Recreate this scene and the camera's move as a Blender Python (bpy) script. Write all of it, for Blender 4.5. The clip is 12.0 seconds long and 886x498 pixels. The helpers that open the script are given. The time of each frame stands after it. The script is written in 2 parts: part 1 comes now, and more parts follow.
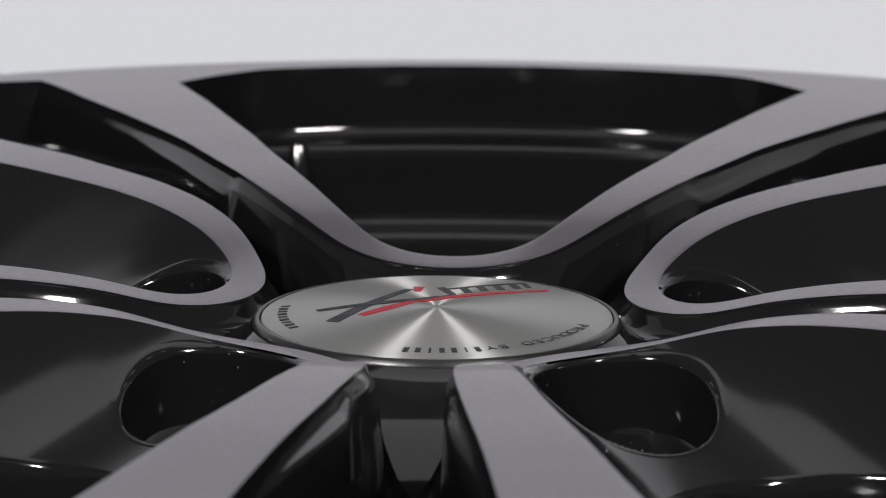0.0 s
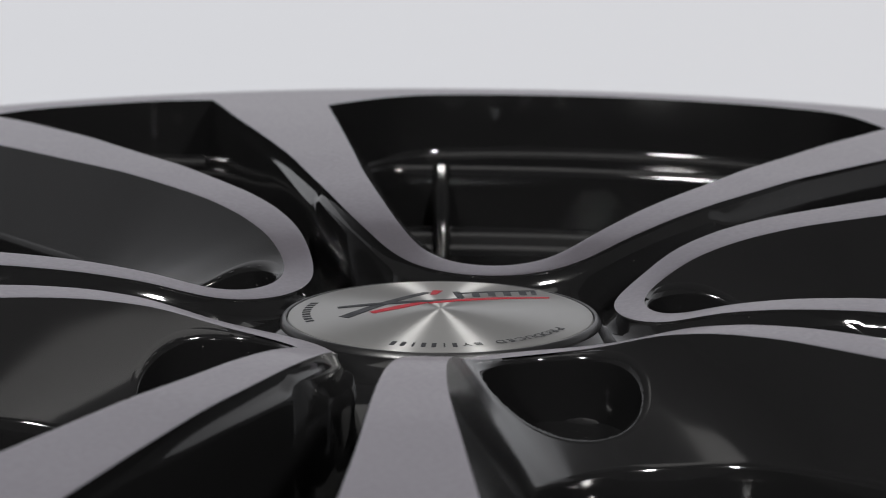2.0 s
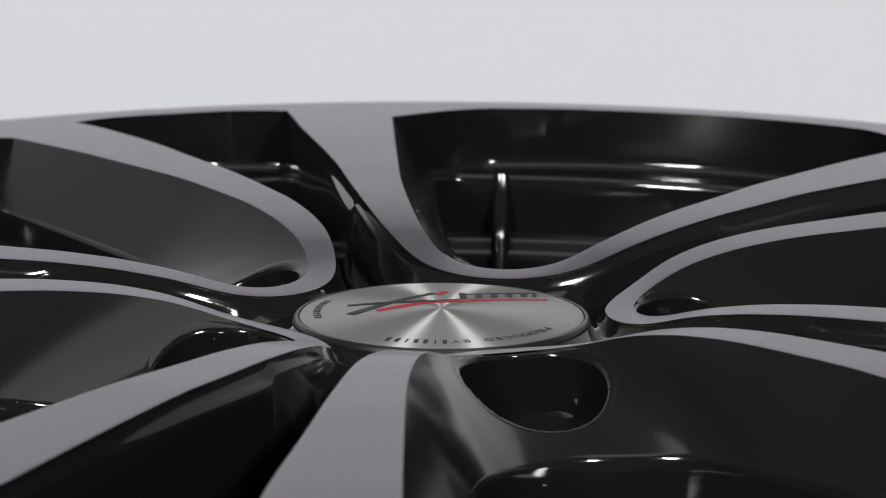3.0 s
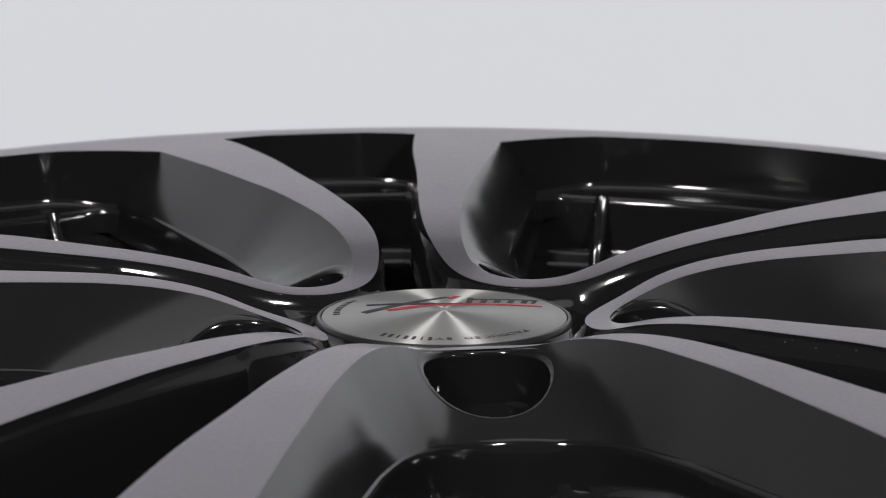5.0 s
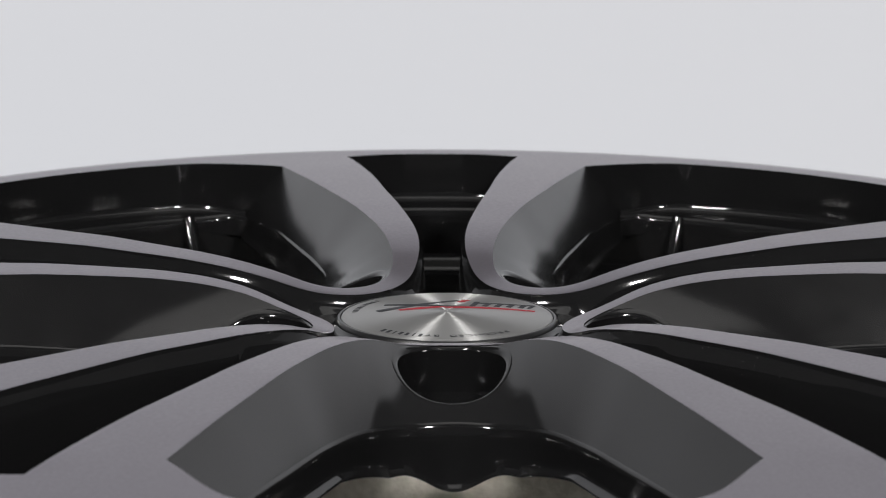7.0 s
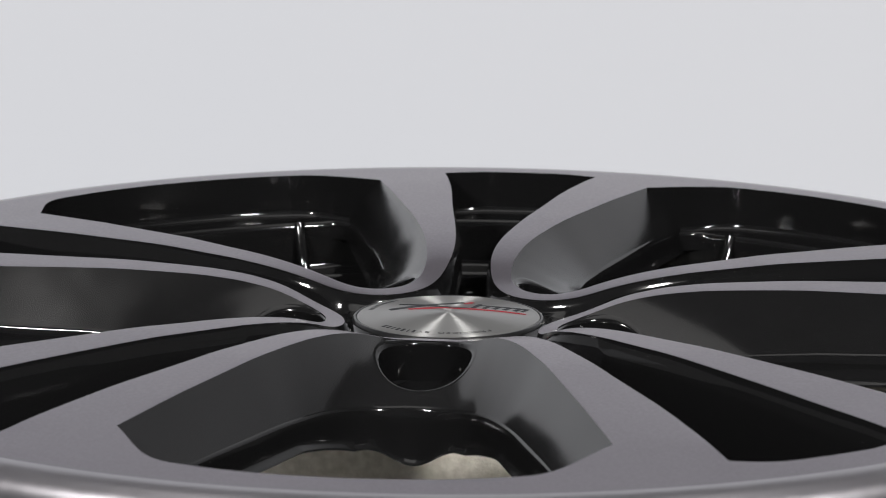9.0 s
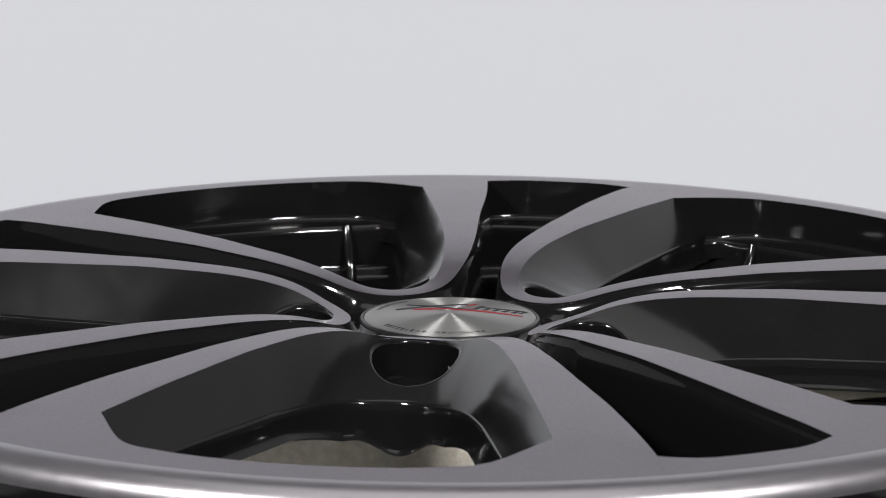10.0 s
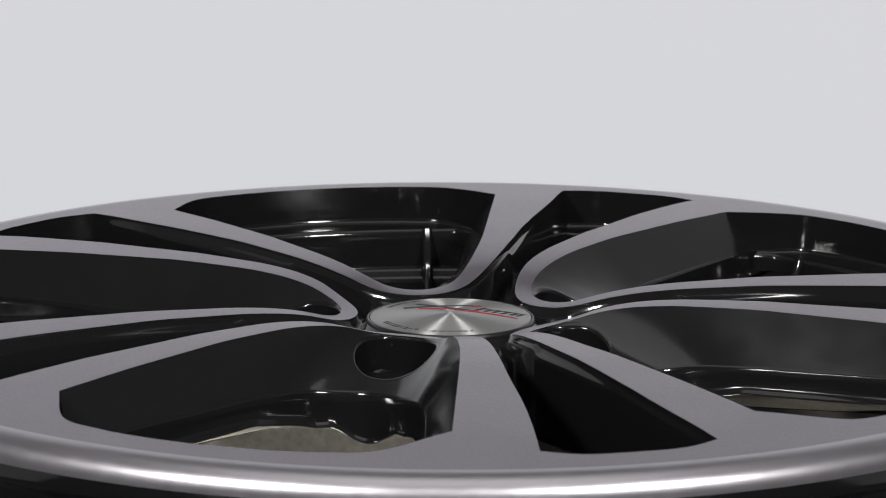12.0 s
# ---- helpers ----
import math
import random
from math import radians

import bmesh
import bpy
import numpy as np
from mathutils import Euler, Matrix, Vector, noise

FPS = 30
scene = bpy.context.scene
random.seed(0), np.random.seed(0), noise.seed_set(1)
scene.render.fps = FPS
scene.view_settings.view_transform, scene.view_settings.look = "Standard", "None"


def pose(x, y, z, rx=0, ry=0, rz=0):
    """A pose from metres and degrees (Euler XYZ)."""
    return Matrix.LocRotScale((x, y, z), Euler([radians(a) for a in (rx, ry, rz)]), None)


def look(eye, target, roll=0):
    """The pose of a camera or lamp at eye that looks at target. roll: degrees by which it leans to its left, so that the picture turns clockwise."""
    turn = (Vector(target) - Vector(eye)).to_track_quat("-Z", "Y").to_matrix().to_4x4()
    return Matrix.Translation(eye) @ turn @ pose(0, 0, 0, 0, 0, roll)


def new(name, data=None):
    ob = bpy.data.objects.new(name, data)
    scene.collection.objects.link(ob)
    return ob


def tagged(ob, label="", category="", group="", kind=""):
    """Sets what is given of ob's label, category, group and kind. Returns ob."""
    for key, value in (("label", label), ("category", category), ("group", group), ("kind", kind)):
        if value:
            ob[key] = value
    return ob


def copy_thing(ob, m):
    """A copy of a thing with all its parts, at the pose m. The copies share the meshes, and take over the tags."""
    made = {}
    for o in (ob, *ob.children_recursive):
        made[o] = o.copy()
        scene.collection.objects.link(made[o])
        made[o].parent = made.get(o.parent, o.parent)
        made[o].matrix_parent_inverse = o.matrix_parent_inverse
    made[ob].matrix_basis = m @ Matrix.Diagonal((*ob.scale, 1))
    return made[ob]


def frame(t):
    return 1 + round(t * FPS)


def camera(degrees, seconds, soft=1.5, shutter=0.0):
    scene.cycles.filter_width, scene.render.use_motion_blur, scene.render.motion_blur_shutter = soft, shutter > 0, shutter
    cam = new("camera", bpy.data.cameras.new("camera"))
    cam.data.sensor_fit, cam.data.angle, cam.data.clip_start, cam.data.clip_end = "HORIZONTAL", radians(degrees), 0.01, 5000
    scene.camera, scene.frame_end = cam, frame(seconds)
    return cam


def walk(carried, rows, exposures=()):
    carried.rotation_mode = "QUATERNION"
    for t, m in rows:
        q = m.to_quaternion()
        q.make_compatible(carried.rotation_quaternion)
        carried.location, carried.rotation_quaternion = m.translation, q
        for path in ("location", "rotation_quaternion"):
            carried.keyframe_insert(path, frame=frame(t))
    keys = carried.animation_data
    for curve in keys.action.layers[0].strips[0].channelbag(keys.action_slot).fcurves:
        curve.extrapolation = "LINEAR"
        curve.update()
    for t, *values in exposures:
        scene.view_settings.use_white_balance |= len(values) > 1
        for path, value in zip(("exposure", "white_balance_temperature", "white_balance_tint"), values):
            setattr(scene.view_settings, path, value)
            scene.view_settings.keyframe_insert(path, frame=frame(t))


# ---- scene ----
# The lens's angle and the slide of the camera, away from the wheel.
TABLE_TO_FACE = 0.19
cam = camera(14.414, 12.0, soft=1.0)
SLIDE = [  # seconds, distance, height above the cap, downward pitch, yaw
    (0.0, 0.5781, 0.1392, 12.467, 0.100), (0.5, 0.5967, 0.1432, 12.442, 0.072),
    (1.0, 0.6179, 0.1476, 12.371, 0.058), (1.5, 0.6422, 0.1528, 12.317, 0.046),
    (2.0, 0.6655, 0.1576, 12.248, 0.038), (2.5, 0.6895, 0.1623, 12.184, 0.025),
    (3.0, 0.7160, 0.1678, 12.130, 0.020), (5.0, 0.8296, 0.1926, 11.990, -0.025),
    (5.5, 0.8599, 0.1994, 11.967, -0.045), (6.0, 0.8920, 0.2066, 11.945, -0.050),
    (6.5, 0.9260, 0.2143, 11.937, -0.062), (7.0, 0.9622, 0.2226, 11.935, -0.071),
    (9.0, 1.1111, 0.2583, 12.000, -0.094), (9.5, 1.1477, 0.2672, 12.025, -0.106),
    (10.0, 1.1815, 0.2756, 12.033, -0.119), (10.5, 1.2150, 0.2835, 12.042, -0.130),
    (11.0, 1.2420, 0.2898, 12.050, -0.134), (11.5, 1.2580, 0.2934, 12.042, -0.133),
    (12.0, 1.2600, 0.2938, 12.031, -0.132)]
walk(cam, [(t, pose(0, -d, TABLE_TO_FACE + h, 90 - p, 0, -y) @ pose(0, 0, 0, 0, 0, 0.22)) for t, d, h, p, y in SLIDE])

# ---- light ----
world = bpy.data.worlds.new("studio_air")
scene.world = world
world.use_nodes = True
world.node_tree.nodes["Background"].inputs[0].default_value = (0.5, 0.52, 0.56, 1)
world.node_tree.nodes["Background"].inputs[1].default_value = 0.06
scene.view_settings.exposure = 0.0


def softbox(x, y, z, w, h, watts, target, colour=(1.0, 0.98, 0.96)):
    data = bpy.data.lights.new("softbox_light", "AREA")
    data.shape, data.size, data.size_y, data.energy, data.color = "RECTANGLE", w, h, watts, colour
    ob = new("softbox_light", data)
    ob.matrix_world = look((x, y, z), target)
    return ob


# two small hard lamps in front of the wheel, and the wide overhead panel of the studio
softbox(-0.95, -1.40, 1.30, 0.22, 0.22, 38, (0, 0, 0.19))
softbox(0.87, -1.40, 1.30, 0.22, 0.22, 38, (0, 0, 0.19))
softbox(0, 0.0, 3.1, 2.2, 2.2, 14, (0, 0.2, 0))


# ---- materials ----
def material(name, base, rough=0.5, metal=0.0, coat=0.0, coat_rough=0.05, spec=0.5):
    m = bpy.data.materials.new(name)
    m.use_nodes = True
    b = m.node_tree.nodes["Principled BSDF"]
    b.inputs["Base Color"].default_value = (*base, 1)
    b.inputs["Roughness"].default_value = rough
    b.inputs["Metallic"].default_value = metal
    b.inputs["Coat Weight"].default_value = coat
    b.inputs["Coat Roughness"].default_value = coat_rough
    b.inputs["Specular IOR Level"].default_value = spec
    return m, m.node_tree, b


def noise_to(nt, b, socket, scale, lo, hi, detail=4.0, coords="Object", stretch=(1, 1, 1)):
    """Drive a colour or value socket between lo and hi by noise of that scale."""
    n = nt.nodes
    co, mp, no, ra = n.new("ShaderNodeTexCoord"), n.new("ShaderNodeMapping"), n.new("ShaderNodeTexNoise"), n.new("ShaderNodeValToRGB")
    mp.inputs["Scale"].default_value = stretch
    no.inputs["Scale"].default_value, no.inputs["Detail"].default_value = scale, detail
    lo4 = (*lo, 1) if isinstance(lo, tuple) else (lo, lo, lo, 1)
    hi4 = (*hi, 1) if isinstance(hi, tuple) else (hi, hi, hi, 1)
    ra.color_ramp.elements[0].position, ra.color_ramp.elements[1].position = 0.3, 0.7
    ra.color_ramp.elements[0].color, ra.color_ramp.elements[1].color = lo4, hi4
    nt.links.new(co.outputs[coords], mp.inputs[0])
    nt.links.new(mp.outputs[0], no.inputs["Vector"])
    nt.links.new(no.outputs["Fac"], ra.inputs[0])
    nt.links.new(ra.outputs[0], b.inputs[socket])
    return no


def bump_to(nt, b, scale, strength, distance=0.0003, socket="Normal"):
    n = nt.nodes
    co, no, bu = n.new("ShaderNodeTexCoord"), n.new("ShaderNodeTexNoise"), n.new("ShaderNodeBump")
    no.inputs["Scale"].default_value, no.inputs["Detail"].default_value = scale, 5.0
    bu.inputs["Strength"].default_value, bu.inputs["Distance"].default_value = strength, distance
    nt.links.new(co.outputs["Object"], no.inputs["Vector"])
    nt.links.new(no.outputs["Fac"], bu.inputs["Height"])
    nt.links.new(bu.outputs[0], b.inputs[socket])


def dust_specks(nt, b, base, dust, density=420.0, threshold=0.035):
    """Fine pale specks of dust scattered on a dark lacquer."""
    n = nt.nodes
    co, vo, lt = n.new("ShaderNodeTexCoord"), n.new("ShaderNodeTexVoronoi"), n.new("ShaderNodeMath")
    vo.inputs["Scale"].default_value = density
    lt.operation, lt.inputs[1].default_value = "LESS_THAN", threshold
    ns, gt, mu, mx = n.new("ShaderNodeTexNoise"), n.new("ShaderNodeMath"), n.new("ShaderNodeMath"), n.new("ShaderNodeMix")
    ns.inputs["Scale"].default_value = 30
    gt.operation, gt.inputs[1].default_value = "GREATER_THAN", 0.6
    mu.operation = "MULTIPLY"
    mx.data_type = "RGBA"
    mx.inputs[6].default_value, mx.inputs[7].default_value = (*base, 1), (*dust, 1)
    nt.links.new(co.outputs["Object"], vo.inputs["Vector"])
    nt.links.new(co.outputs["Object"], ns.inputs["Vector"])
    nt.links.new(vo.outputs["Distance"], lt.inputs[0])
    nt.links.new(ns.outputs["Fac"], gt.inputs[0])
    nt.links.new(lt.outputs[0], mu.inputs[0])
    nt.links.new(gt.outputs[0], mu.inputs[1])
    nt.links.new(mu.outputs[0], mx.inputs[0])
    nt.links.new(mx.outputs[2], b.inputs["Base Color"])


BLACK, nt, b = material("gloss_black_lacquer", (0.005, 0.005, 0.0052), 0.09, 0.0)
noise_to(nt, b, "Roughness", 60, 0.06, 0.11)
dust_specks(nt, b, (0.005, 0.005, 0.0052), (0.16, 0.155, 0.15), 520.0, 0.06)

SATIN, nt, b = material("satin_black_lacquer", (0.005, 0.005, 0.0052), 0.2)
noise_to(nt, b, "Roughness", 90, 0.13, 0.155)
dust_specks(nt, b, (0.005, 0.005, 0.0052), (0.16, 0.155, 0.15), 520.0, 0.05)

BARREL, nt, b = material("black_barrel_paint", (0.005, 0.005, 0.0052), 0.1)
noise_to(nt, b, "Roughness", 220, 0.07, 0.14, 6.0)
bump_to(nt, b, 2200, 0.05, 0.0002)

FACE, nt, b = material("machined_aluminium", (0.42, 0.41, 0.44), 0.42, 1.0, 0.25, 0.12)
noise_to(nt, b, "Base Color", 14, (0.243, 0.223, 0.252), (0.272, 0.250, 0.281))
noise_to(nt, b, "Roughness", 900, 0.38, 0.47, 2.0)
bump_to(nt, b, 1400, 0.08, 0.0002)

LIP, nt, b = material("polished_lip", (0.42, 0.405, 0.43), 0.36, 1.0, 0.2, 0.1)
noise_to(nt, b, "Roughness", 300, 0.34, 0.39)

BRONZE, nt, b = material("cast_raw_metal", (0.6, 0.56, 0.48), 0.5, 0.05)
noise_to(nt, b, "Base Color", 260, (0.70, 0.65, 0.54), (0.96, 0.91, 0.80), 6.0)
bump_to(nt, b, 900, 0.5, 0.0006)

CAP, nt, b = material("spun_brushed_aluminium", (0.235, 0.235, 0.233), 0.47, 0.62)
b.inputs["Anisotropic"].default_value = 1.0
b.inputs["Anisotropic Rotation"].default_value = 0.25
tan = nt.nodes.new("ShaderNodeTangent")
tan.direction_type, tan.axis = "RADIAL", "Z"
nt.links.new(tan.outputs[0], b.inputs["Tangent"])
INK, nt, b = material("dark_grey_print", (0.016, 0.017, 0.020), 0.5, spec=0.1)
noise_to(nt, b, "Roughness", 400, 0.45, 0.6)
RED, nt, b = material("red_print", (0.24, 0.012, 0.02), 0.5, spec=0.1)
noise_to(nt, b, "Roughness", 400, 0.45, 0.6)
RUBBER, nt, b = material("black_plastic", (0.007, 0.007, 0.0075), 0.3)
bump_to(nt, b, 500, 0.1)

TABLE, nt, b = material("matte_black_table", (0.018, 0.018, 0.02), 0.6)
noise_to(nt, b, "Roughness", 30, 0.5, 0.7)
WHITE, nt, b = material("pale_ceiling_paint", (0.45, 0.45, 0.45), 0.9)
noise_to(nt, b, "Base Color", 3, (0.43, 0.43, 0.44), (0.47, 0.47, 0.47))
DARK, nt, b = material("grey_studio_paint", (0.05, 0.05, 0.055), 0.8)
noise_to(nt, b, "Base Color", 3, (0.30, 0.30, 0.305), (0.36, 0.36, 0.365))

PAPER, nt, b = material("glowing_grey_backdrop_paper", (0.22, 0.223, 0.23), 0.9)
fade = nt.nodes.new("ShaderNodeMath")  # the paper's own glow stands in for lamplight, dimmer to both sides
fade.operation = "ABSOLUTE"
glow_falloff, side = nt.nodes.new("ShaderNodeMapRange"), nt.nodes.new("ShaderNodeSeparateXYZ")
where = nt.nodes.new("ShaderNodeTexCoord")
glow_falloff.interpolation_type = "SMOOTHSTEP"
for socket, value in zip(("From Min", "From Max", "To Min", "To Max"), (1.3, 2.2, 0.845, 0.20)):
    glow_falloff.inputs[socket].default_value = value
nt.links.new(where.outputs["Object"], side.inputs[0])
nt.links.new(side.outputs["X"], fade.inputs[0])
nt.links.new(fade.outputs[0], glow_falloff.inputs["Value"])
nt.links.new(glow_falloff.outputs["Result"], b.inputs["Emission Strength"])
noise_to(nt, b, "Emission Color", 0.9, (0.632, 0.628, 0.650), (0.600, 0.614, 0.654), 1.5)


# ---- mesh helpers ----
def link_mesh(name, bm, mat, smooth=True, angle=35):
    me = bpy.data.meshes.new(name)
    bm.normal_update()
    if smooth:
        for f in bm.faces:
            f.smooth = True
        for e in bm.edges:
            if len(e.link_faces) == 2 and e.calc_face_angle(0) > radians(angle):
                e.smooth = False
    bm.to_mesh(me)
    bm.free()
    me.materials.append(mat)
    return new(name, me)


def part(name, bm, mat, parent, label="", smooth=True, angle=35):
    ob = link_mesh(name, bm, mat, smooth, angle)
    ob.parent = parent
    if label:
        ob["label"] = label
    return ob


def spline(points, count):
    """count points evenly spread along a smooth curve through the control points."""
    p = [np.array(q, float) for q in points]
    ext = [2 * p[0] - p[1], *p, 2 * p[-1] - p[-2]]
    fine = []
    for i in range(1, len(ext) - 2):
        a, b2, c, d = ext[i - 1:i + 3]
        for k in range(20):
            t = k / 20
            fine.append(0.5 * (2 * b2 + (c - a) * t + (2 * a - 5 * b2 + 4 * c - d) * t * t + (3 * b2 - a - 3 * c + d) * t ** 3))
    fine.append(p[-1])
    fine = np.array(fine)
    run = np.concatenate([[0], np.cumsum(np.linalg.norm(np.diff(fine, axis=0), axis=1))])
    at = np.linspace(0, run[-1], count)
    return np.stack([np.interp(at, run, fine[:, k]) for k in range(fine.shape[1])], 1)


def paired(points, count):
    """Like spline, but the parameter runs evenly over the control points."""
    p = [np.array(q, float) for q in points]
    ext = [p[1] * np.array([1, -1] + [1] * (len(p[0]) - 2)), *p, 2 * p[-1] - p[-2]]
    out = []
    for s in np.linspace(0, len(p) - 1, count):
        i = min(int(s), len(p) - 2)
        t = s - i
        a, b2, c, d = ext[i:i + 4]
        out.append(0.5 * (2 * b2 + (c - a) * t + (2 * a - 5 * b2 + 4 * c - d) * t * t + (3 * b2 - a - 3 * c + d) * t ** 3))
    return np.array(out)


def loft(bm, rows, closed=False):
    """Quads between rows of points; closed joins the last row to the first."""
    vs = [[bm.verts.new(p) for p in row] for row in rows]
    pairs = list(zip(vs, vs[1:])) + ([(vs[-1], vs[0])] if closed else [])
    for r0, r1 in pairs:
        for k in range(len(r0) - 1):
            bm.faces.new((r0[k], r0[k + 1], r1[k + 1], r1[k]))
    return vs


def turned(bm, profile, steps=240):
    """A body of revolution about z from (radius, z)."""
    rows = [[(r * math.cos(a), r * math.sin(a), z) for r, z in profile] for a in [2 * math.pi * k / steps for k in range(steps)]]
    loft(bm, rows, True)


def rounded(profile, r, n=4):
    """Round the inner corners of a (radius, z) profile."""
    out = [profile[0]]
    for a, b2, c in zip(profile, profile[1:], profile[2:]):
        a, b2, c = (Vector(q) for q in (a, b2, c))
        u, v = a - b2, c - b2
        k = min(r, u.length * 0.45, v.length * 0.45)
        p, q = b2 + u.normalized() * k, b2 + v.normalized() * k
        for i in range(n + 1):
            t = i / n
            out.append(tuple((1 - t) ** 2 * p + 2 * t * (1 - t) * b2 + t * t * q))
    out.append(profile[-1])
    return out


# ---- the wheel ----
MM = 0.001
FACE_Z = ([0.030, 0.036, 0.045, 0.057, 0.070, 0.084, 0.115, 0.160, 0.200, 0.219, 0.230, 0.240],
          [0.0000, 0.0003, 0.0018, 0.0060, 0.0083, 0.0095, 0.0103, 0.0094, 0.0077, 0.0062, 0.0057, 0.0040])


FINE_R = np.linspace(0.0, 0.27, 541)
BELL = np.exp(-0.5 * (np.arange(-30, 31) / 8.0) ** 2)
FINE_Z = np.convolve(np.pad(np.interp(FINE_R, *FACE_Z), 30, mode="edge"), BELL / BELL.sum(), mode="valid")


def face_z(x, y):
    """Height of the machined faces: a smooth crown from the hub to the rim."""
    return float(np.interp(math.hypot(x, y), FINE_R, FINE_Z))


# Plan of half a spoke loop in millimetres from the wheel's axis: along the loop's axis, and to its side.
OUTER = [(34, 0), (37, 12), (45, 23), (58, 34), (82, 47.5), (117, 65), (150, 83), (188.5, 101)]
INNER = [(40, 0), (43, 11), (51, 19), (64, 26.5), (88, 37), (118, 47.5), (150, 58.5), (181, 69)]
MOUTH = [(80, 0), (81.2, 8), (84.5, 15.5), (91, 23), (103, 30.2), (122, 38), (150, 48), (190, 61.5)]
MOUTH_Z = [-9.6, -9.6, -9.6, -9.4, -8.6, -7.8, -7.5, -7.5]
RIM_EDGE = [(219, 0), (217.5, 22), (213.5, 40), (206, 55), (181, 69)]
HALF = 84


def both_sides(half):
    """A whole loop from the half on the positive side."""
    h = np.array(half)
    for _ in range(40):
        full = np.concatenate([h[1:2] * np.array([1, -1]), h, 2 * h[-1:] - h[-2:-1]])
        h = np.concatenate([0.25 * full[:-3] + 0.5 * full[1:-2] + 0.25 * full[2:-1], h[-1:]])
    h = [tuple(float(v) for v in p) for p in h]
    return [(x, -y, *r) for x, y, *r in reversed(h[1:])] + h


def lifted(points, z=None):
    return [(x * MM, y * MM, face_z(x * MM, y * MM) if z is None else z) for x, y in points]


def offset_out(points, inner, d):
    """Move the loop's outer edge away from its inner edge by d metres, in plan."""
    out = []
    for i, p in enumerate(points):
        a, c = points[max(i - 1, 0)], points[min(i + 1, len(points) - 1)]
        t = Vector((c[0] - a[0], c[1] - a[1]))
        n = Vector((t.y, -t.x)).normalized()
        if n.dot(Vector((p[0] - inner[i][0], p[1] - inner[i][1]))) < 0:
            n = -n
        out.append((p[0] + n.x * d, p[1] + n.y * d))
    return out


outer = lifted(both_sides(paired(OUTER, HALF)))
inner = lifted(both_sides(paired(INNER, HALF)))
mouth_z = np.interp(np.linspace(0, 7, HALF), range(8), MOUTH_Z)
for _ in range(60):
    mouth_z[1:-1] = 0.25 * mouth_z[:-2] + 0.5 * mouth_z[1:-1] + 0.25 * mouth_z[2:]
mouth_z = np.concatenate([mouth_z[:0:-1], mouth_z]) * MM
mouth = [(x, y, float(z)) for (x, y, _), z in zip(lifted(both_sides(paired(MOUTH, HALF)), 0), mouth_z)]
for _ in range(3):  # the sloped wall turns evenly along the loop
    gap = np.array(mouth) - np.array(inner)
    gap = np.stack([np.convolve(np.pad(gap[:, k], 12, mode="reflect", reflect_type="odd"), np.hanning(27)[1:-1] / np.hanning(27).sum(), mode="valid") for k in range(3)], 1)
    mouth = [tuple(float(v) for v in p) for p in np.array(inner) + gap]
POCKET_STEPS = 44
POCKET = np.array([[tuple(Vector(n).lerp(Vector(m), k / POCKET_STEPS)) for k in range(POCKET_STEPS + 1)] for n, m in zip(inner, mouth)])


def pocket_z(x, y):
    """Height of the pocket's sloped wall, from the plane through its nearest points."""
    flat = POCKET.reshape(-1, 3)
    near = flat[np.argsort((flat[:, 0] - x) ** 2 + (flat[:, 1] - y) ** 2)[:9]]
    mid = near.mean(0)
    g = np.linalg.lstsq(near[:, :2] - mid[:2], near[:, 2] - mid[2], rcond=None)[0]
    return float(mid[2] + g[0] * (x - mid[0]) + g[1] * (y - mid[1]))


o1, o2, o3, o4 = (offset_out(outer, inner, d) for d in (0.0001, 0.0009, 0.0013, 0.0022))
FLANK = [(d, dz, [tuple(Vector(p).lerp(Vector(q), min(max((0.145 - math.hypot(*p)) / 0.05, 0), 1))) for p, q in zip(offset_out(outer, inner, min(d, 0.2 * dz)), offset_out(outer, inner, d))]) for d, dz in ((0.0024, 0.0160), (0.0021, 0.0080), (0.0020, 0.0052), (0.0016, 0.0041), (0.0010, 0.0035), (0.0004, 0.0026), (0.0001, 0.0009))]  # a shoulder runs along it


def spoke_face_mesh():
    bm = bmesh.new()
    rows = []
    for i, (o, n) in enumerate(zip(outer, inner)):
        o_, n_ = Vector(o), Vector(n)
        wide = (n_ - o_).length
        lift = 0.0001 * min(i, len(outer) - 1 - i, 8) / 8  # rolled edges, flush with the rim at both ends
        row = []
        for d, up in ((0, 0), (0.0004, 0.55), (0.0010, 0.88), (0.0019, 1), (0.5 * wide, 1), (wide - 0.0019, 1), (wide - 0.0010, 0.88), (wide - 0.0004, 0.55), (wide, 0)):
            p = o_.lerp(n_, d / wide)
            row.append((p.x, p.y, p.z + up * lift))
        rows.append(row)
    loft(bm, rows)
    return bm


HOLE_X, HOLE_R = 0.0555, 0.0142


def hole_point(q, grow):
    """A point of the drilled bolt hole's round outline, in plan."""
    return HOLE_X + (HOLE_R + grow) * math.cos(q), (HOLE_R + grow) * math.sin(q)


def in_hole(x, y):
    return math.hypot(x - HOLE_X, y) < HOLE_R + 0.0007


def wall_foot(y):
    """Height of the foot of the opening's wall: it dips under each bolt hole and lifts beside it."""
    dip = 0.5 + 0.5 * math.cos(math.pi * min(abs(y) / 0.015, 1))
    return -0.0222 - 0.0056 * dip + 0.0045 * min(max((abs(y) - 0.018) / 0.014, 0), 1)


def valley_z(r):
    """Height of the hub's surface between two spoke loops."""
    return float(np.interp(r, [0.031, 0.033, 0.040, 0.048, 0.056, 0.066, 0.075], [-0.0014, -0.0030, -0.0042, -0.0075, -0.0130, -0.0190, -0.0260]))


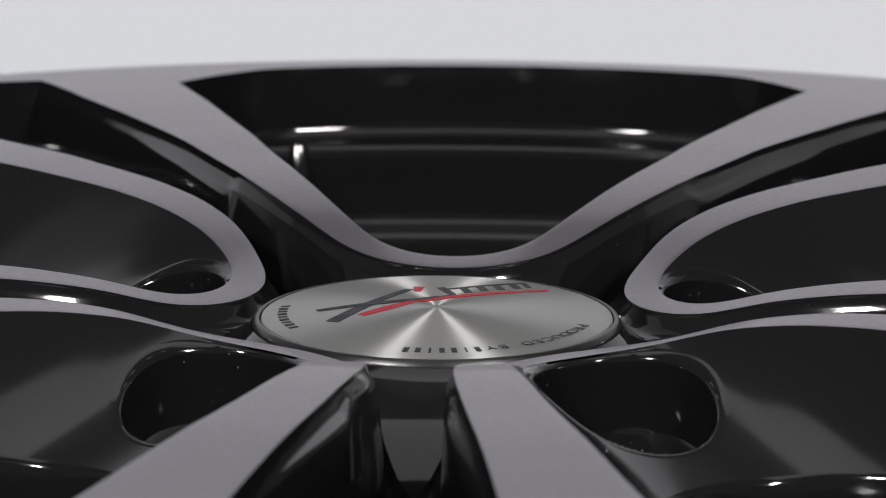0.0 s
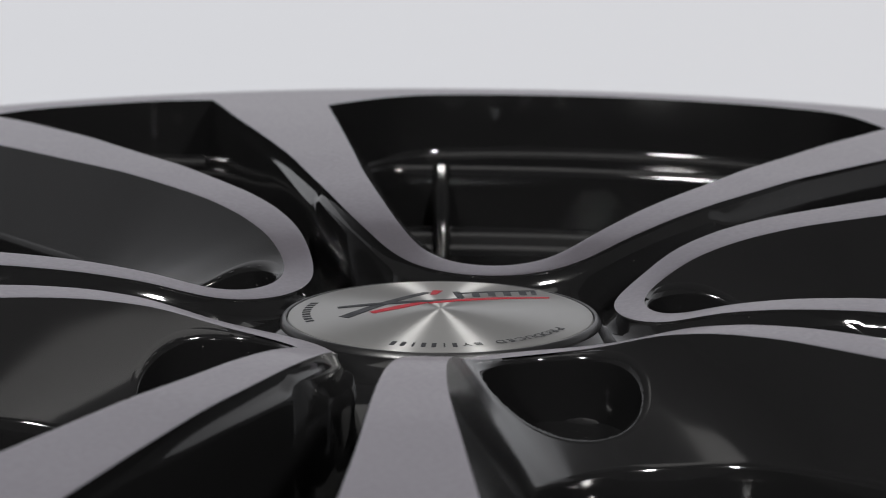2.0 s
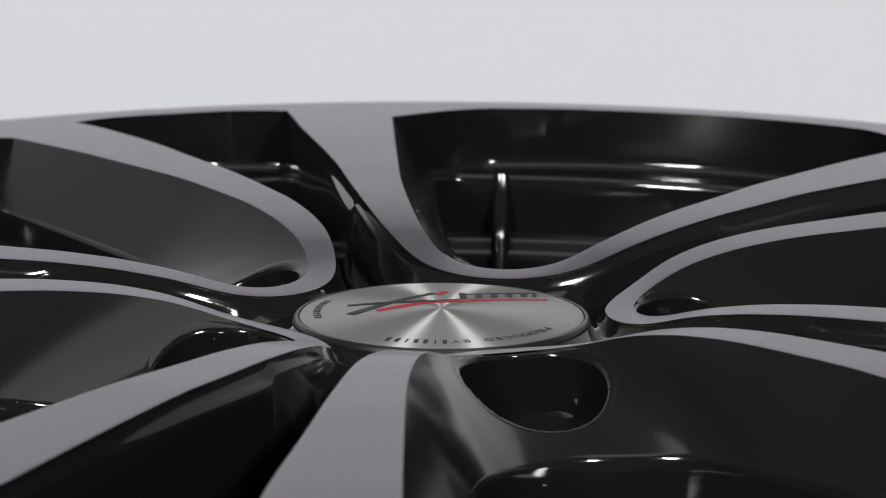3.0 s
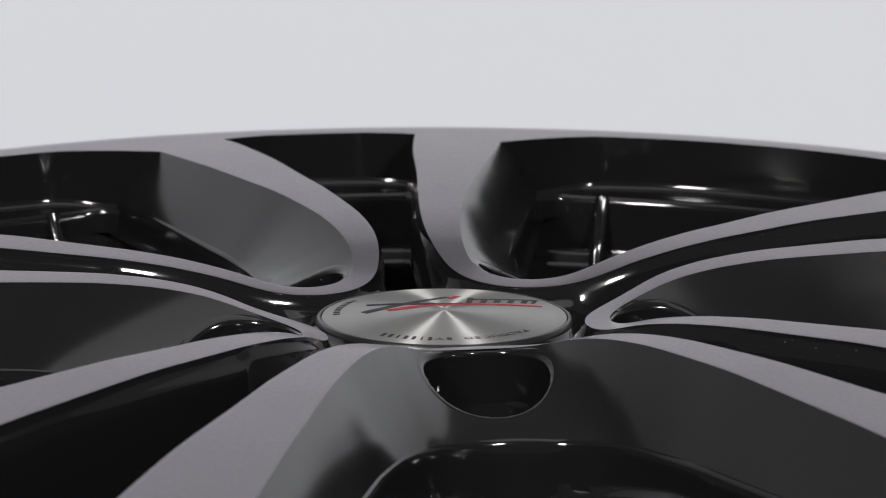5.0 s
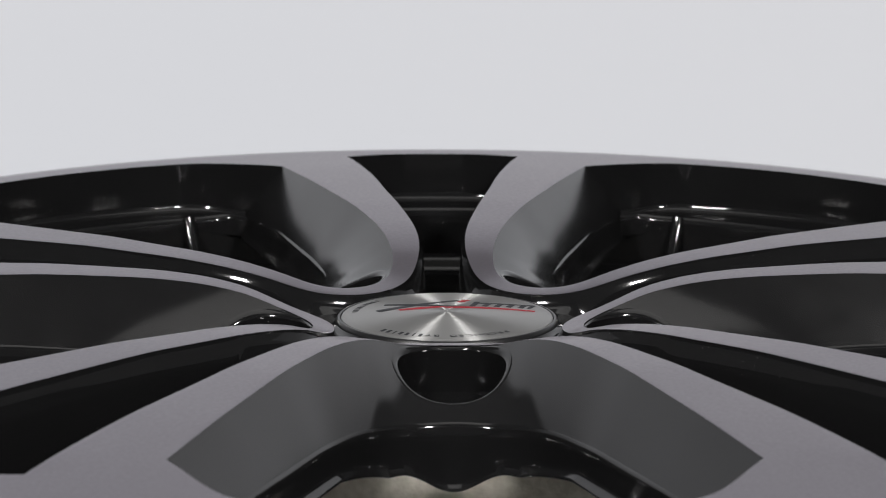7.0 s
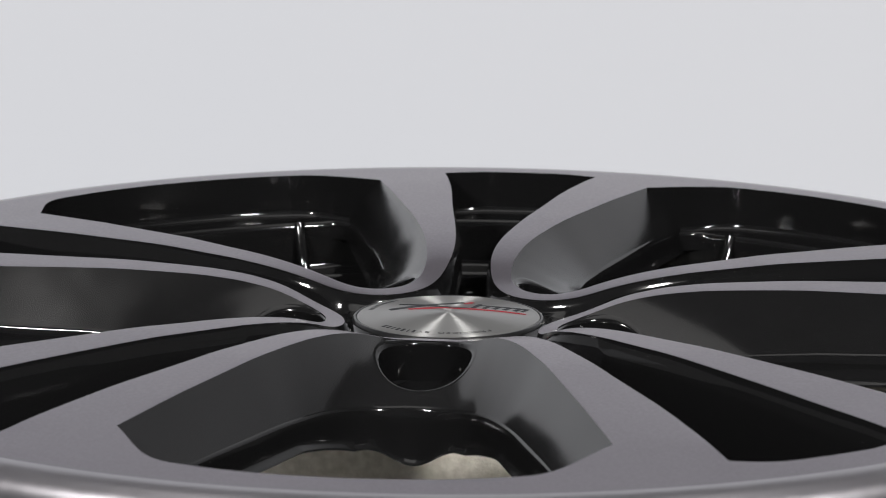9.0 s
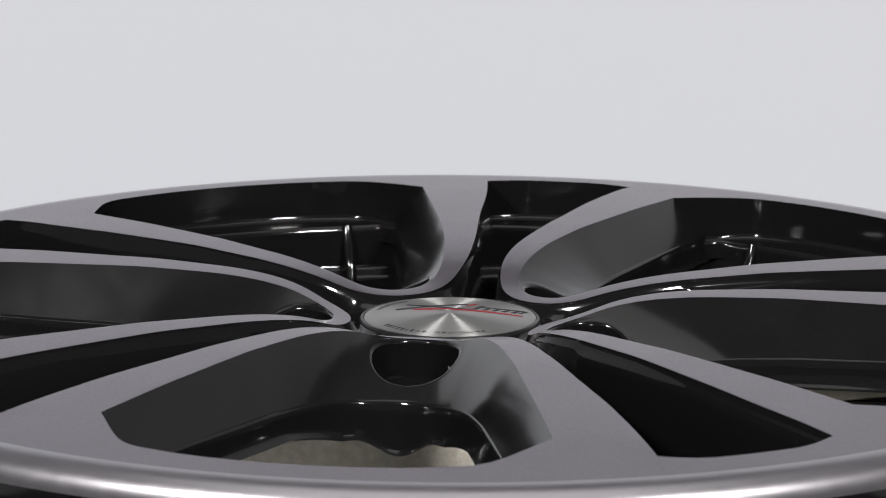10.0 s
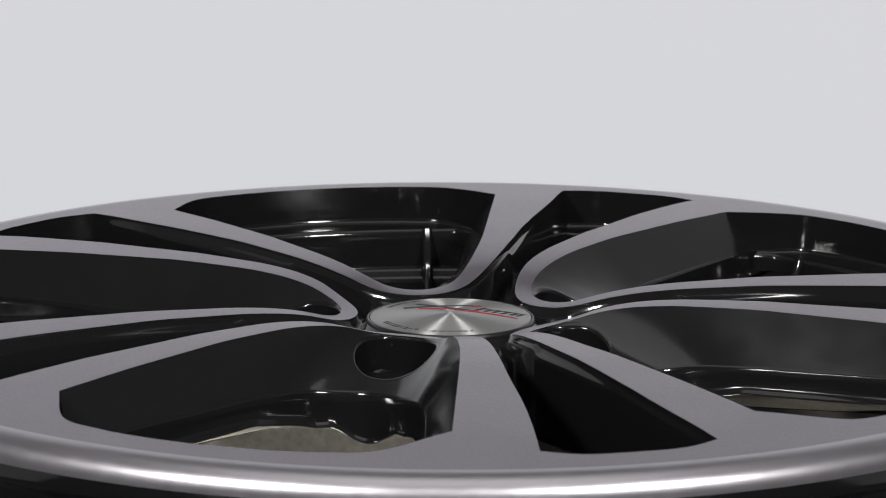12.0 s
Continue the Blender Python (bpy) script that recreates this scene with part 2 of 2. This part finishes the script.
def spoke_body_mesh():
    """Lacquered flanks and the inner wall of the opening."""
    bm = bmesh.new()
    rows = []
    for i, o in enumerate(outer):
        z = o[2]
        r = math.hypot(o[0], o[1])
        if r < 0.085:
            w = min((0.085 - r) / 0.02, 1)
            v = valley_z(r + 0.003)
            n = (Vector(o4[i]) - Vector(o[:2])).normalized()
            low = [tuple(Vector(o[:2]) + n * (0.0022 + e * w)) for e in (0.0, 0.0010, 0.0026, 0.0050)]
            zs = [max(min(v + d, z - 0.0040 - 0.0002 * j), -0.030 + 0.0002 * j) for j, d in enumerate((0.0045, 0.0022, 0.0008, -0.0006))]
            rows.append([(*low[3], zs[3]), (*low[2], zs[2]), (*low[1], zs[1]), (*low[0], zs[0]), (*o3[i], z - 0.0034), (*o2[i], z - 0.0024), (*o1[i], z - 0.0009), (*o1[i], z - 0.0004), o])
            continue
        rows.append([(*FLANK[0][2][i], -0.0302)] + [(*q[i], z - dz) for _, dz, q in FLANK] + [o])
    loft(bm, rows)
    # opening's wall, its top edge rounded
    rows = []
    for m in mouth:
        m_ = Vector(m)
        c = Vector((0.14, 0, 0))
        d = (Vector((c.x, 0, 0)) - Vector((m_.x, m_.y, 0)))
        d.z = 0
        d = d.normalized() if d.length > 1e-6 else Vector((1, 0, 0))
        row = []
        deep = m_.z - wall_foot(m_.y)
        for s, dz in ((0, 0), (0.0006, -0.0004), (0.0010, -0.0012), (0.0014, -0.35 * deep), (0.0020, -0.7 * deep), (0.0026, -deep + 0.0016), (0.0038, -deep + 0.0009), (0.0042, -deep + 0.0002), (0.0030, -deep - 0.0004)):
            row.append(tuple(m_ + d * s + Vector((0, 0, dz))))
        rows.append(row)
    loft(bm, rows)
    ends = [row[:] for row in (rows[0], rows[-1])]
    for row in ends:
        loft(bm, [row, [(x * 1.11, y * 1.11, z) for x, y, z in row]])
    # under side
    loft(bm, [[tuple(rows[i][-1]), (*o4[i], -0.030)] for i in range(len(mouth))])
    for i in (0, -1):
        flank = [(*o4[i], -0.030), (*o4[i], -0.008), (*o3[i], -0.004)]
        loft(bm, [flank, [(x * 1.06, y * 1.06, z) for x, y, z in flank]])
    bmesh.ops.remove_doubles(bm, verts=bm.verts, dist=0.00002)
    bmesh.ops.recalc_face_normals(bm, faces=bm.faces)
    return bm


def pocket_mesh():
    """The sloped pocket of a loop, drilled for a wheel bolt."""
    bm = bmesh.new()
    loft(bm, [[tuple(p) for p in row] for row in POCKET])
    dead = [f for f in bm.faces if in_hole(*f.calc_center_median()[:2])]
    bmesh.ops.delete(bm, geom=dead, context="FACES")
    for f in bm.faces:
        if f.normal.z < 0:
            f.normal_flip()
    return bm


def bolt_hole_mesh():
    """The drilled hole with its rounded collar."""
    bm = bmesh.new()
    rows = []
    for k in range(96):
        q = 2 * math.pi * k / 96
        row = []
        for grow, dz in ((0.0022, -0.00010), (0.0016, 0.00006), (0.0010, 0.00008), (0.0005, -0.00004), (0.0002, -0.0003), (0.0, -0.0007), (0.0, -0.0012), (0.0, -0.005), (0.0, -0.0125), (-0.004, -0.0128), (-0.0139, -0.0128)):
            x, y = hole_point(q, grow)
            row.append((x, y, min(pocket_z(x, y), face_z(x, y) - 0.0004) + dz))
        rows.append(row)
    loft(bm, rows, True)
    bmesh.ops.recalc_face_normals(bm, faces=bm.faces)
    return bm


def rim_radius(a):
    """Inner edge of the rim's face at the angle a (radians) from a loop's axis."""
    a = abs((math.degrees(a) + 36) % 72 - 36)
    if a <= 20.87:
        e = paired(RIM_EDGE, 60)
        ang = np.degrees(np.arctan2(e[:, 1], e[:, 0]))
        return float(np.interp(a, ang, np.hypot(e[:, 0], e[:, 1]))) * MM
    w, g = math.radians(20.87), math.radians(28.2)
    if a <= 28.2:
        p, q = Vector((181, 69)), Vector((188.5, 101))
        d = Vector((math.cos(math.radians(a)), math.sin(math.radians(a))))
        n = q - p
        return abs((p.x * n.y - p.y * n.x) / (d.x * n.y - d.y * n.x)) * MM
    t = (a - 28.2) / 7.8
    return (213.85 + 5.0 * math.sin(min(t * 1.6, 1) * math.pi / 2)) * MM


def rim_z(a, r):
    """Height of that edge; straight where it meets a spoke's end."""
    a = abs((math.degrees(a) + 36) % 72 - 36)
    if 20.87 < a < 28.2:
        x = r * math.sin(math.radians(a))
        return face_z(0.181, 0.069) + (face_z(0.1885, 0.101) - face_z(0.181, 0.069)) * (x - 0.069) / 0.032
    return face_z(r, 0)


def rim_angles():
    fine = sorted(set([k * 0.75 for k in range(96)] + [20.87, 21.0, 28.2, 28.4, 28.8, 43.2, 43.6, 43.8, 51.0, 51.13]))
    return [math.radians(a + 72 * k) for k in range(5) for a in fine]


def build_wheel():
    root = new("alloy_wheel")
    tagged(root, "gloss black alloy car wheel with machined silver faces lying flat", "car wheel")
    top = TABLE_TO_FACE

    def put(ob, turn=-90):
        ob.matrix_basis = pose(0, 0, top, 0, 0, turn)
        return ob

    # rim: face ring, polished lip, edge walls, barrel
    bm = bmesh.new()
    rows = []
    for a in rim_angles():
        r0 = rim_radius(a)
        c, s = math.cos(a), math.sin(a)
        rows.append([((r0 + (0.2300 - r0) * u) * c, (r0 + (0.2300 - r0) * u) * s, rim_z(a, r0) * (1 - u) + face_z(0.2300, 0) * u) for u in (0, 0.25, 0.5, 0.75, 1)])
    loft(bm, rows, True)
    put(part("rim_face", bm, FACE, root, "machined grey aluminium rim face"))

    bm = bmesh.new()
    turned(bm, [(0.2300 + 0.0106 * math.sin(q) ** 0.9, -0.0030 + (0.0030 + face_z(0.2300, 0)) * math.cos(q) ** 0.8) for q in [math.pi / 2 * k / 14 for k in range(14)]] + [(0.2406, -0.0030)], 320)
    put(part("rim_lip", bm, LIP, root, "bright polished rim lip"))

    bm = bmesh.new()
    rows = []
    for a in rim_angles():
        r0 = rim_radius(a)
        k = abs((math.degrees(a) + 36) % 72 - 36)
        inset = 0.0008 + 0.0010 * (k / 20.87) ** 2 if k < 20.87 else 0.0010
        c, s = math.cos(a), math.sin(a)
        z0 = rim_z(a, r0)
        base = r0 - inset
        ledge = min(0.2052, base - 0.0030)
        step = rounded([(base, -0.0045), (base - 0.0003, -0.0090), (ledge, -0.0100), (ledge - 0.0006, -0.0165)], 0.0022, 6)
        rows.append([(r * c, r * s, z) for r, z in [(r0, z0)] + step])
    loft(bm, rows, True)
    put(part("rim_inner_edge", bm, BLACK, root, "gloss black inner edge of the rim"))

    bm = bmesh.new()
    turned(bm, rounded([(0.2047, -0.0150), (0.2040, -0.0270), (0.1975, -0.0295), (0.1958, -0.0420), (0.1912, -0.0450), (0.1905, -0.088)], 0.0018))
    put(part("upper_barrel", bm, BARREL, root, "gloss black upper barrel"))
    bm = bmesh.new()
    turned(bm, rounded([(0.1905, -0.088), (0.1680, -0.118), (0.1680, -0.146), (0.2010, -0.180), (0.2080, -0.1895), (0.2200, -0.1895)], 0.006))
    put(part("lower_barrel", bm, BRONZE, root, "bare cast metal inside the lower barrel"))
    bm = bmesh.new()
    turned(bm, rounded([(0.2406, -0.0030), (0.2380, -0.0100), (0.2260, -0.0150), (0.2170, -0.0300), (0.2020, -0.0400), (0.2000, -0.1000), (0.2120, -0.1400), (0.2180, -0.1700), (0.2300, -0.1780), (0.2300, -0.1880), (0.2200, -0.1895)], 0.003))
    put(part("outer_barrel", bm, BLACK, root, "gloss black outside of the barrel"))

    # cast ribs that run down the barrel beside each spoke
    for k in range(5):
        for a in (-12.5, 12.5):
            q = math.radians(72 * k + a)
            thick = 0.0022
            bm = bmesh.new()
            rows = []
            for r, z in ((0.2058, -0.0105), (0.2040, -0.0150), (0.1998, -0.0215), (0.1968, -0.0265), (0.1945, -0.0400), (0.1912, -0.0450)):
                row = []
                for j in range(9):
                    t = math.pi * j / 8
                    side, out = thick * math.cos(t), thick * 0.9 * math.sin(t)
                    x, y, h = r - out * 0.82, side, z + out * 0.57
                    row.append((x * math.cos(q) - y * math.sin(q), x * math.sin(q) + y * math.cos(q), h))
                rows.append(row)
            loft(bm, rows)
            put(part("barrel_rib", bm, BLACK, root))

    # hub
    bm = bmesh.new()
    rows = []
    for k in range(240):
        a = 2 * math.pi * k / 240
        off = abs((math.degrees(a) + 36) % 72 - 36)
        lobe = math.exp(-(off / 11) ** 2)
        rim = 0.058 - 0.0065 * lobe
        low = -0.0225 - 0.0030 * lobe
        prof = [(0.0315, -0.0014), (0.0330, -0.0030), (0.040, -0.0042 - 0.008 * lobe), (0.048, -0.0075 - 0.015 * lobe), (0.055 - 0.006 * lobe, -0.0145 - 0.008 * lobe), (rim, -0.0185 - 0.004 * lobe), (rim + 0.0005, low), (rim - 0.002, low - 0.002), (0.036, low - 0.002)]
        rows.append([(r * math.cos(a), r * math.sin(a), z) for r, z in prof])
    loft(bm, rows, True)
    put(part("hub", bm, BLACK, root, "gloss black hub with a scalloped foot", angle=50))

    body, face = spoke_body_mesh(), spoke_face_mesh()
    first = part("spoke_loop", body, BLACK, root, "gloss black double spoke", angle=42)
    part("machined_face", face, FACE, first, "machined grey aluminium spoke face")
    part("pocket", pocket_mesh(), SATIN, first, "satin black sloped pocket")
    part("bolt_hole", bolt_hole_mesh(), BLACK, first, "deep round wheel bolt hole, dusty inside", angle=60)
    for k in range(5):
        put(first if k == 0 else copy_thing(first, Matrix()), -90 + 72 * k)

    # centre cap, slightly domed
    def dome(r):
        return 0.0014 * (1 - (r / 0.0293) ** 2)

    bm = bmesh.new()
    turned(bm, [(r, dome(r)) for r in [0.0001] + [0.0293 * k / 14 for k in range(1, 15)]] + [(0.0297, -0.0002), (0.0299, -0.0007)], 160)
    cap = put(part("centre_cap", bm, CAP, root, "round spun aluminium centre cap"), 0)
    bm = bmesh.new()
    turned(bm, rounded([(0.0299, -0.0012), (0.0301, -0.0001), (0.0308, -0.0002), (0.0314, -0.0012), (0.0316, -0.0045)], 0.0004), 160)
    part("cap_ring", bm, RUBBER, cap, "black plastic cap ring")

    def bar(points, width, mat, name, label="", h=0.00009):
        """A printed stroke along points in millimetres, tapering by the widths given."""
        bm2 = bmesh.new()
        w = width if isinstance(width, (list, tuple)) else [width] * len(points)
        left, right = [], []
        for i, p in enumerate(points):
            a2, c2 = Vector(points[max(i - 1, 0)]), Vector(points[min(i + 1, len(points) - 1)])
            t = (c2 - a2).normalized()
            n = Vector((-t.y, t.x)) * w[i] / 2
            left.append((Vector(p) + n) * MM)
            right.append((Vector(p) - n) * MM)
        lo, hi = 0.00002, h
        rows = []
        for (q0, r0), (q1, r1) in zip(zip(left, right), zip(left[1:], right[1:])):
            for k in range(7):
                q, r = q0.lerp(q1, k / 6), r0.lerp(r1, k / 6)
                rows.append([(q.x, q.y, lo + dome(q.length)), (q.x, q.y, hi + dome(q.length)), (r.x, r.y, hi + dome(r.length)), (r.x, r.y, lo + dome(r.length))])
        vs = loft(bm2, rows)
        for end in (vs[0], vs[-1]):
            bm2.faces.new(end)
        bmesh.ops.recalc_face_normals(bm2, faces=bm2.faces)
        return part(name, bm2, mat, cap, label, smooth=False)

    bar([(-19.5, 2.0), (-8, 8.6), (3.5, 14.5)], [2.4, 2.0, 1.6], INK, "emblem_stroke", "dark grey emblem stroke")
    bar([(-17.5, 10.2), (-8, 8.2), (0, 6.2), (7.5, 5.6)], [1.2, 1.8, 1.6, 1.0], INK, "emblem_stroke", h=0.00012)
    bar([(-13.5, 2.4), (-7, 4.0), (-0.5, 5.6)], [1.6, 2.2, 1.4], RED, "emblem_underline", "red emblem stroke")
    bar([(-0.5, 4.6), (8, 4.7), (16, 4.2), (25, 3.4)], [0.9, 1.5, 1.2, 0.6], RED, "emblem_underline", h=0.00015)
    bar([(3.6, 12.0), (6.2, 15.6)], [1.2, 2.0], RED, "emblem_tick", "red emblem tick")
    for x in (8.0, 11.4, 14.8, 18.2, 21.6, 24.0):
        bar([(x - 0.7, 6.7), (x + 1.0, 11.4 if x != 8.0 else 13.0)], 1.5 if x < 24 else 1.0, INK, "emblem_bar")
    bar([(8.6, 11.0), (25.4, 11.0)], 0.7, INK, "emblem_bar", h=0.00012)

    # lettering round the edge; the maker's name stays as bars
    def on_edge(ob_m, angle, r):
        a2 = math.radians(angle)
        return Matrix.Translation((r * math.cos(a2), r * math.sin(a2), dome(r + 0.001) + 0.00008)) @ Matrix.Rotation(a2 - math.pi / 2, 4, "Z")

    angle = -52.5
    for ch in "PRODUCED BY":
        if ch != " ":
            cu = bpy.data.curves.new("letter", "FONT")
            cu.body, cu.size, cu.align_x, cu.extrude = ch, 0.0030, "CENTER", 0.00002
            tmp = bpy.data.objects.new("letter", cu)
            me = bpy.data.meshes.new_from_object(tmp)
            me.materials.clear()
            me.materials.append(INK)
            bpy.data.objects.remove(tmp)
            ob = new("letter", me)
            ob.parent = cap
            ob.matrix_basis = on_edge(ob, angle, 0.0250)
        angle -= 5.0
    for w in (0.9, 0.3, 0.9, 0.9, 0.4, 0.9, 0.9):
        mid = math.radians(angle)
        d = Vector((math.cos(mid), math.sin(mid)))
        bar([tuple(d * 25.1), tuple(d * 27.3)], w, INK, "printed_bar")
        angle -= 4.3
    for k in range(9):
        mid = math.radians(172 - 4.2 * k)
        d = Vector((math.cos(mid), math.sin(mid)))
        bar([tuple(d * 25.4), tuple(d * 27.0)], 0.7 + 0.3 * (k % 2), INK, "printed_bar")
    return root


# ---- the studio ----
def build_table():
    bm = bmesh.new()
    bmesh.ops.create_cube(bm, size=1)
    bmesh.ops.scale(bm, vec=(0.62, 0.62, 0.03), verts=bm.verts)
    bmesh.ops.translate(bm, vec=(0, 0, -0.0165), verts=bm.verts)
    bmesh.ops.bevel(bm, geom=bm.edges[:], offset=0.004, segments=2, affect="EDGES")
    root = new("table")
    tagged(root, "matte black square display table under the wheel", "table")
    root.location.z = -0.75
    topo = part("tabletop", bm, TABLE, root)
    topo.location.z = 0.75
    bm = bmesh.new()
    turned(bm, rounded([(0.001, 0.0), (0.20, 0.0), (0.21, 0.012), (0.05, 0.03), (0.035, 0.06), (0.035, 0.7185)], 0.01), 48)
    part("pedestal", bm, TABLE, root)


def build_room():
    bm = bmesh.new()
    rows = []
    for k in range(65):
        a = math.radians(15 + 150 * k / 64)
        c, s = math.cos(a), math.sin(a)
        rows.append([((2.3 + t) * c, (2.3 + t) * s, z) for t, z in ((0, -0.74), (0, 0.5), (0, 1.85), (0.02, 1.85), (0.02, -0.74))])
    loft(bm, rows)
    # the sheet is bright by emission; no lamp is aimed at it
    tagged(link_mesh("backdrop", bm, PAPER), "pale grey seamless studio backdrop that glows by itself, dimmer to the sides", "backdrop", kind="structure")

    def slab(name, size, at, mat, label, cat):
        bm2 = bmesh.new()
        bmesh.ops.create_cube(bm2, size=1)
        bmesh.ops.scale(bm2, vec=size, verts=bm2.verts)
        bmesh.ops.translate(bm2, vec=at, verts=bm2.verts)
        tagged(link_mesh(name, bm2, mat, smooth=False), label, cat, kind="structure")

    slab("floor", (6.4, 6.4, 0.1), (0, 0, -0.80), DARK, "mid grey studio floor", "floor")
    slab("ceiling", (6.4, 6.4, 0.1), (0, 0, 3.35), WHITE, "pale grey painted studio ceiling", "ceiling")
    slab("wall_north", (6.4, 0.1, 4.05), (0, 3.15, 1.275), DARK, "mid grey painted studio wall", "wall")
    slab("wall_south", (6.4, 0.1, 4.05), (0, -3.15, 1.275), DARK, "mid grey painted studio wall", "wall")
    slab("wall_east", (0.1, 6.2, 4.05), (3.15, 0, 1.275), DARK, "mid grey painted studio wall", "wall")
    slab("wall_west", (0.1, 6.2, 4.05), (-3.15, 0, 1.275), DARK, "mid grey painted studio wall", "wall")


build_room()
build_table()
wheel = build_wheel()

# the lens is focused on the hub
cam.data.dof.use_dof, cam.data.dof.focus_object, cam.data.dof.aperture_fstop = True, bpy.data.objects["centre_cap"], 38.0


def motions():
    """The wheel turns slowly clockwise, seen from above."""
    walk(wheel, [(t, pose(0, 0, 0, 0, 0, 32.3 - 4.415 * t)) for t in (0, 2, 4, 6, 8, 10, 12)])


motions()
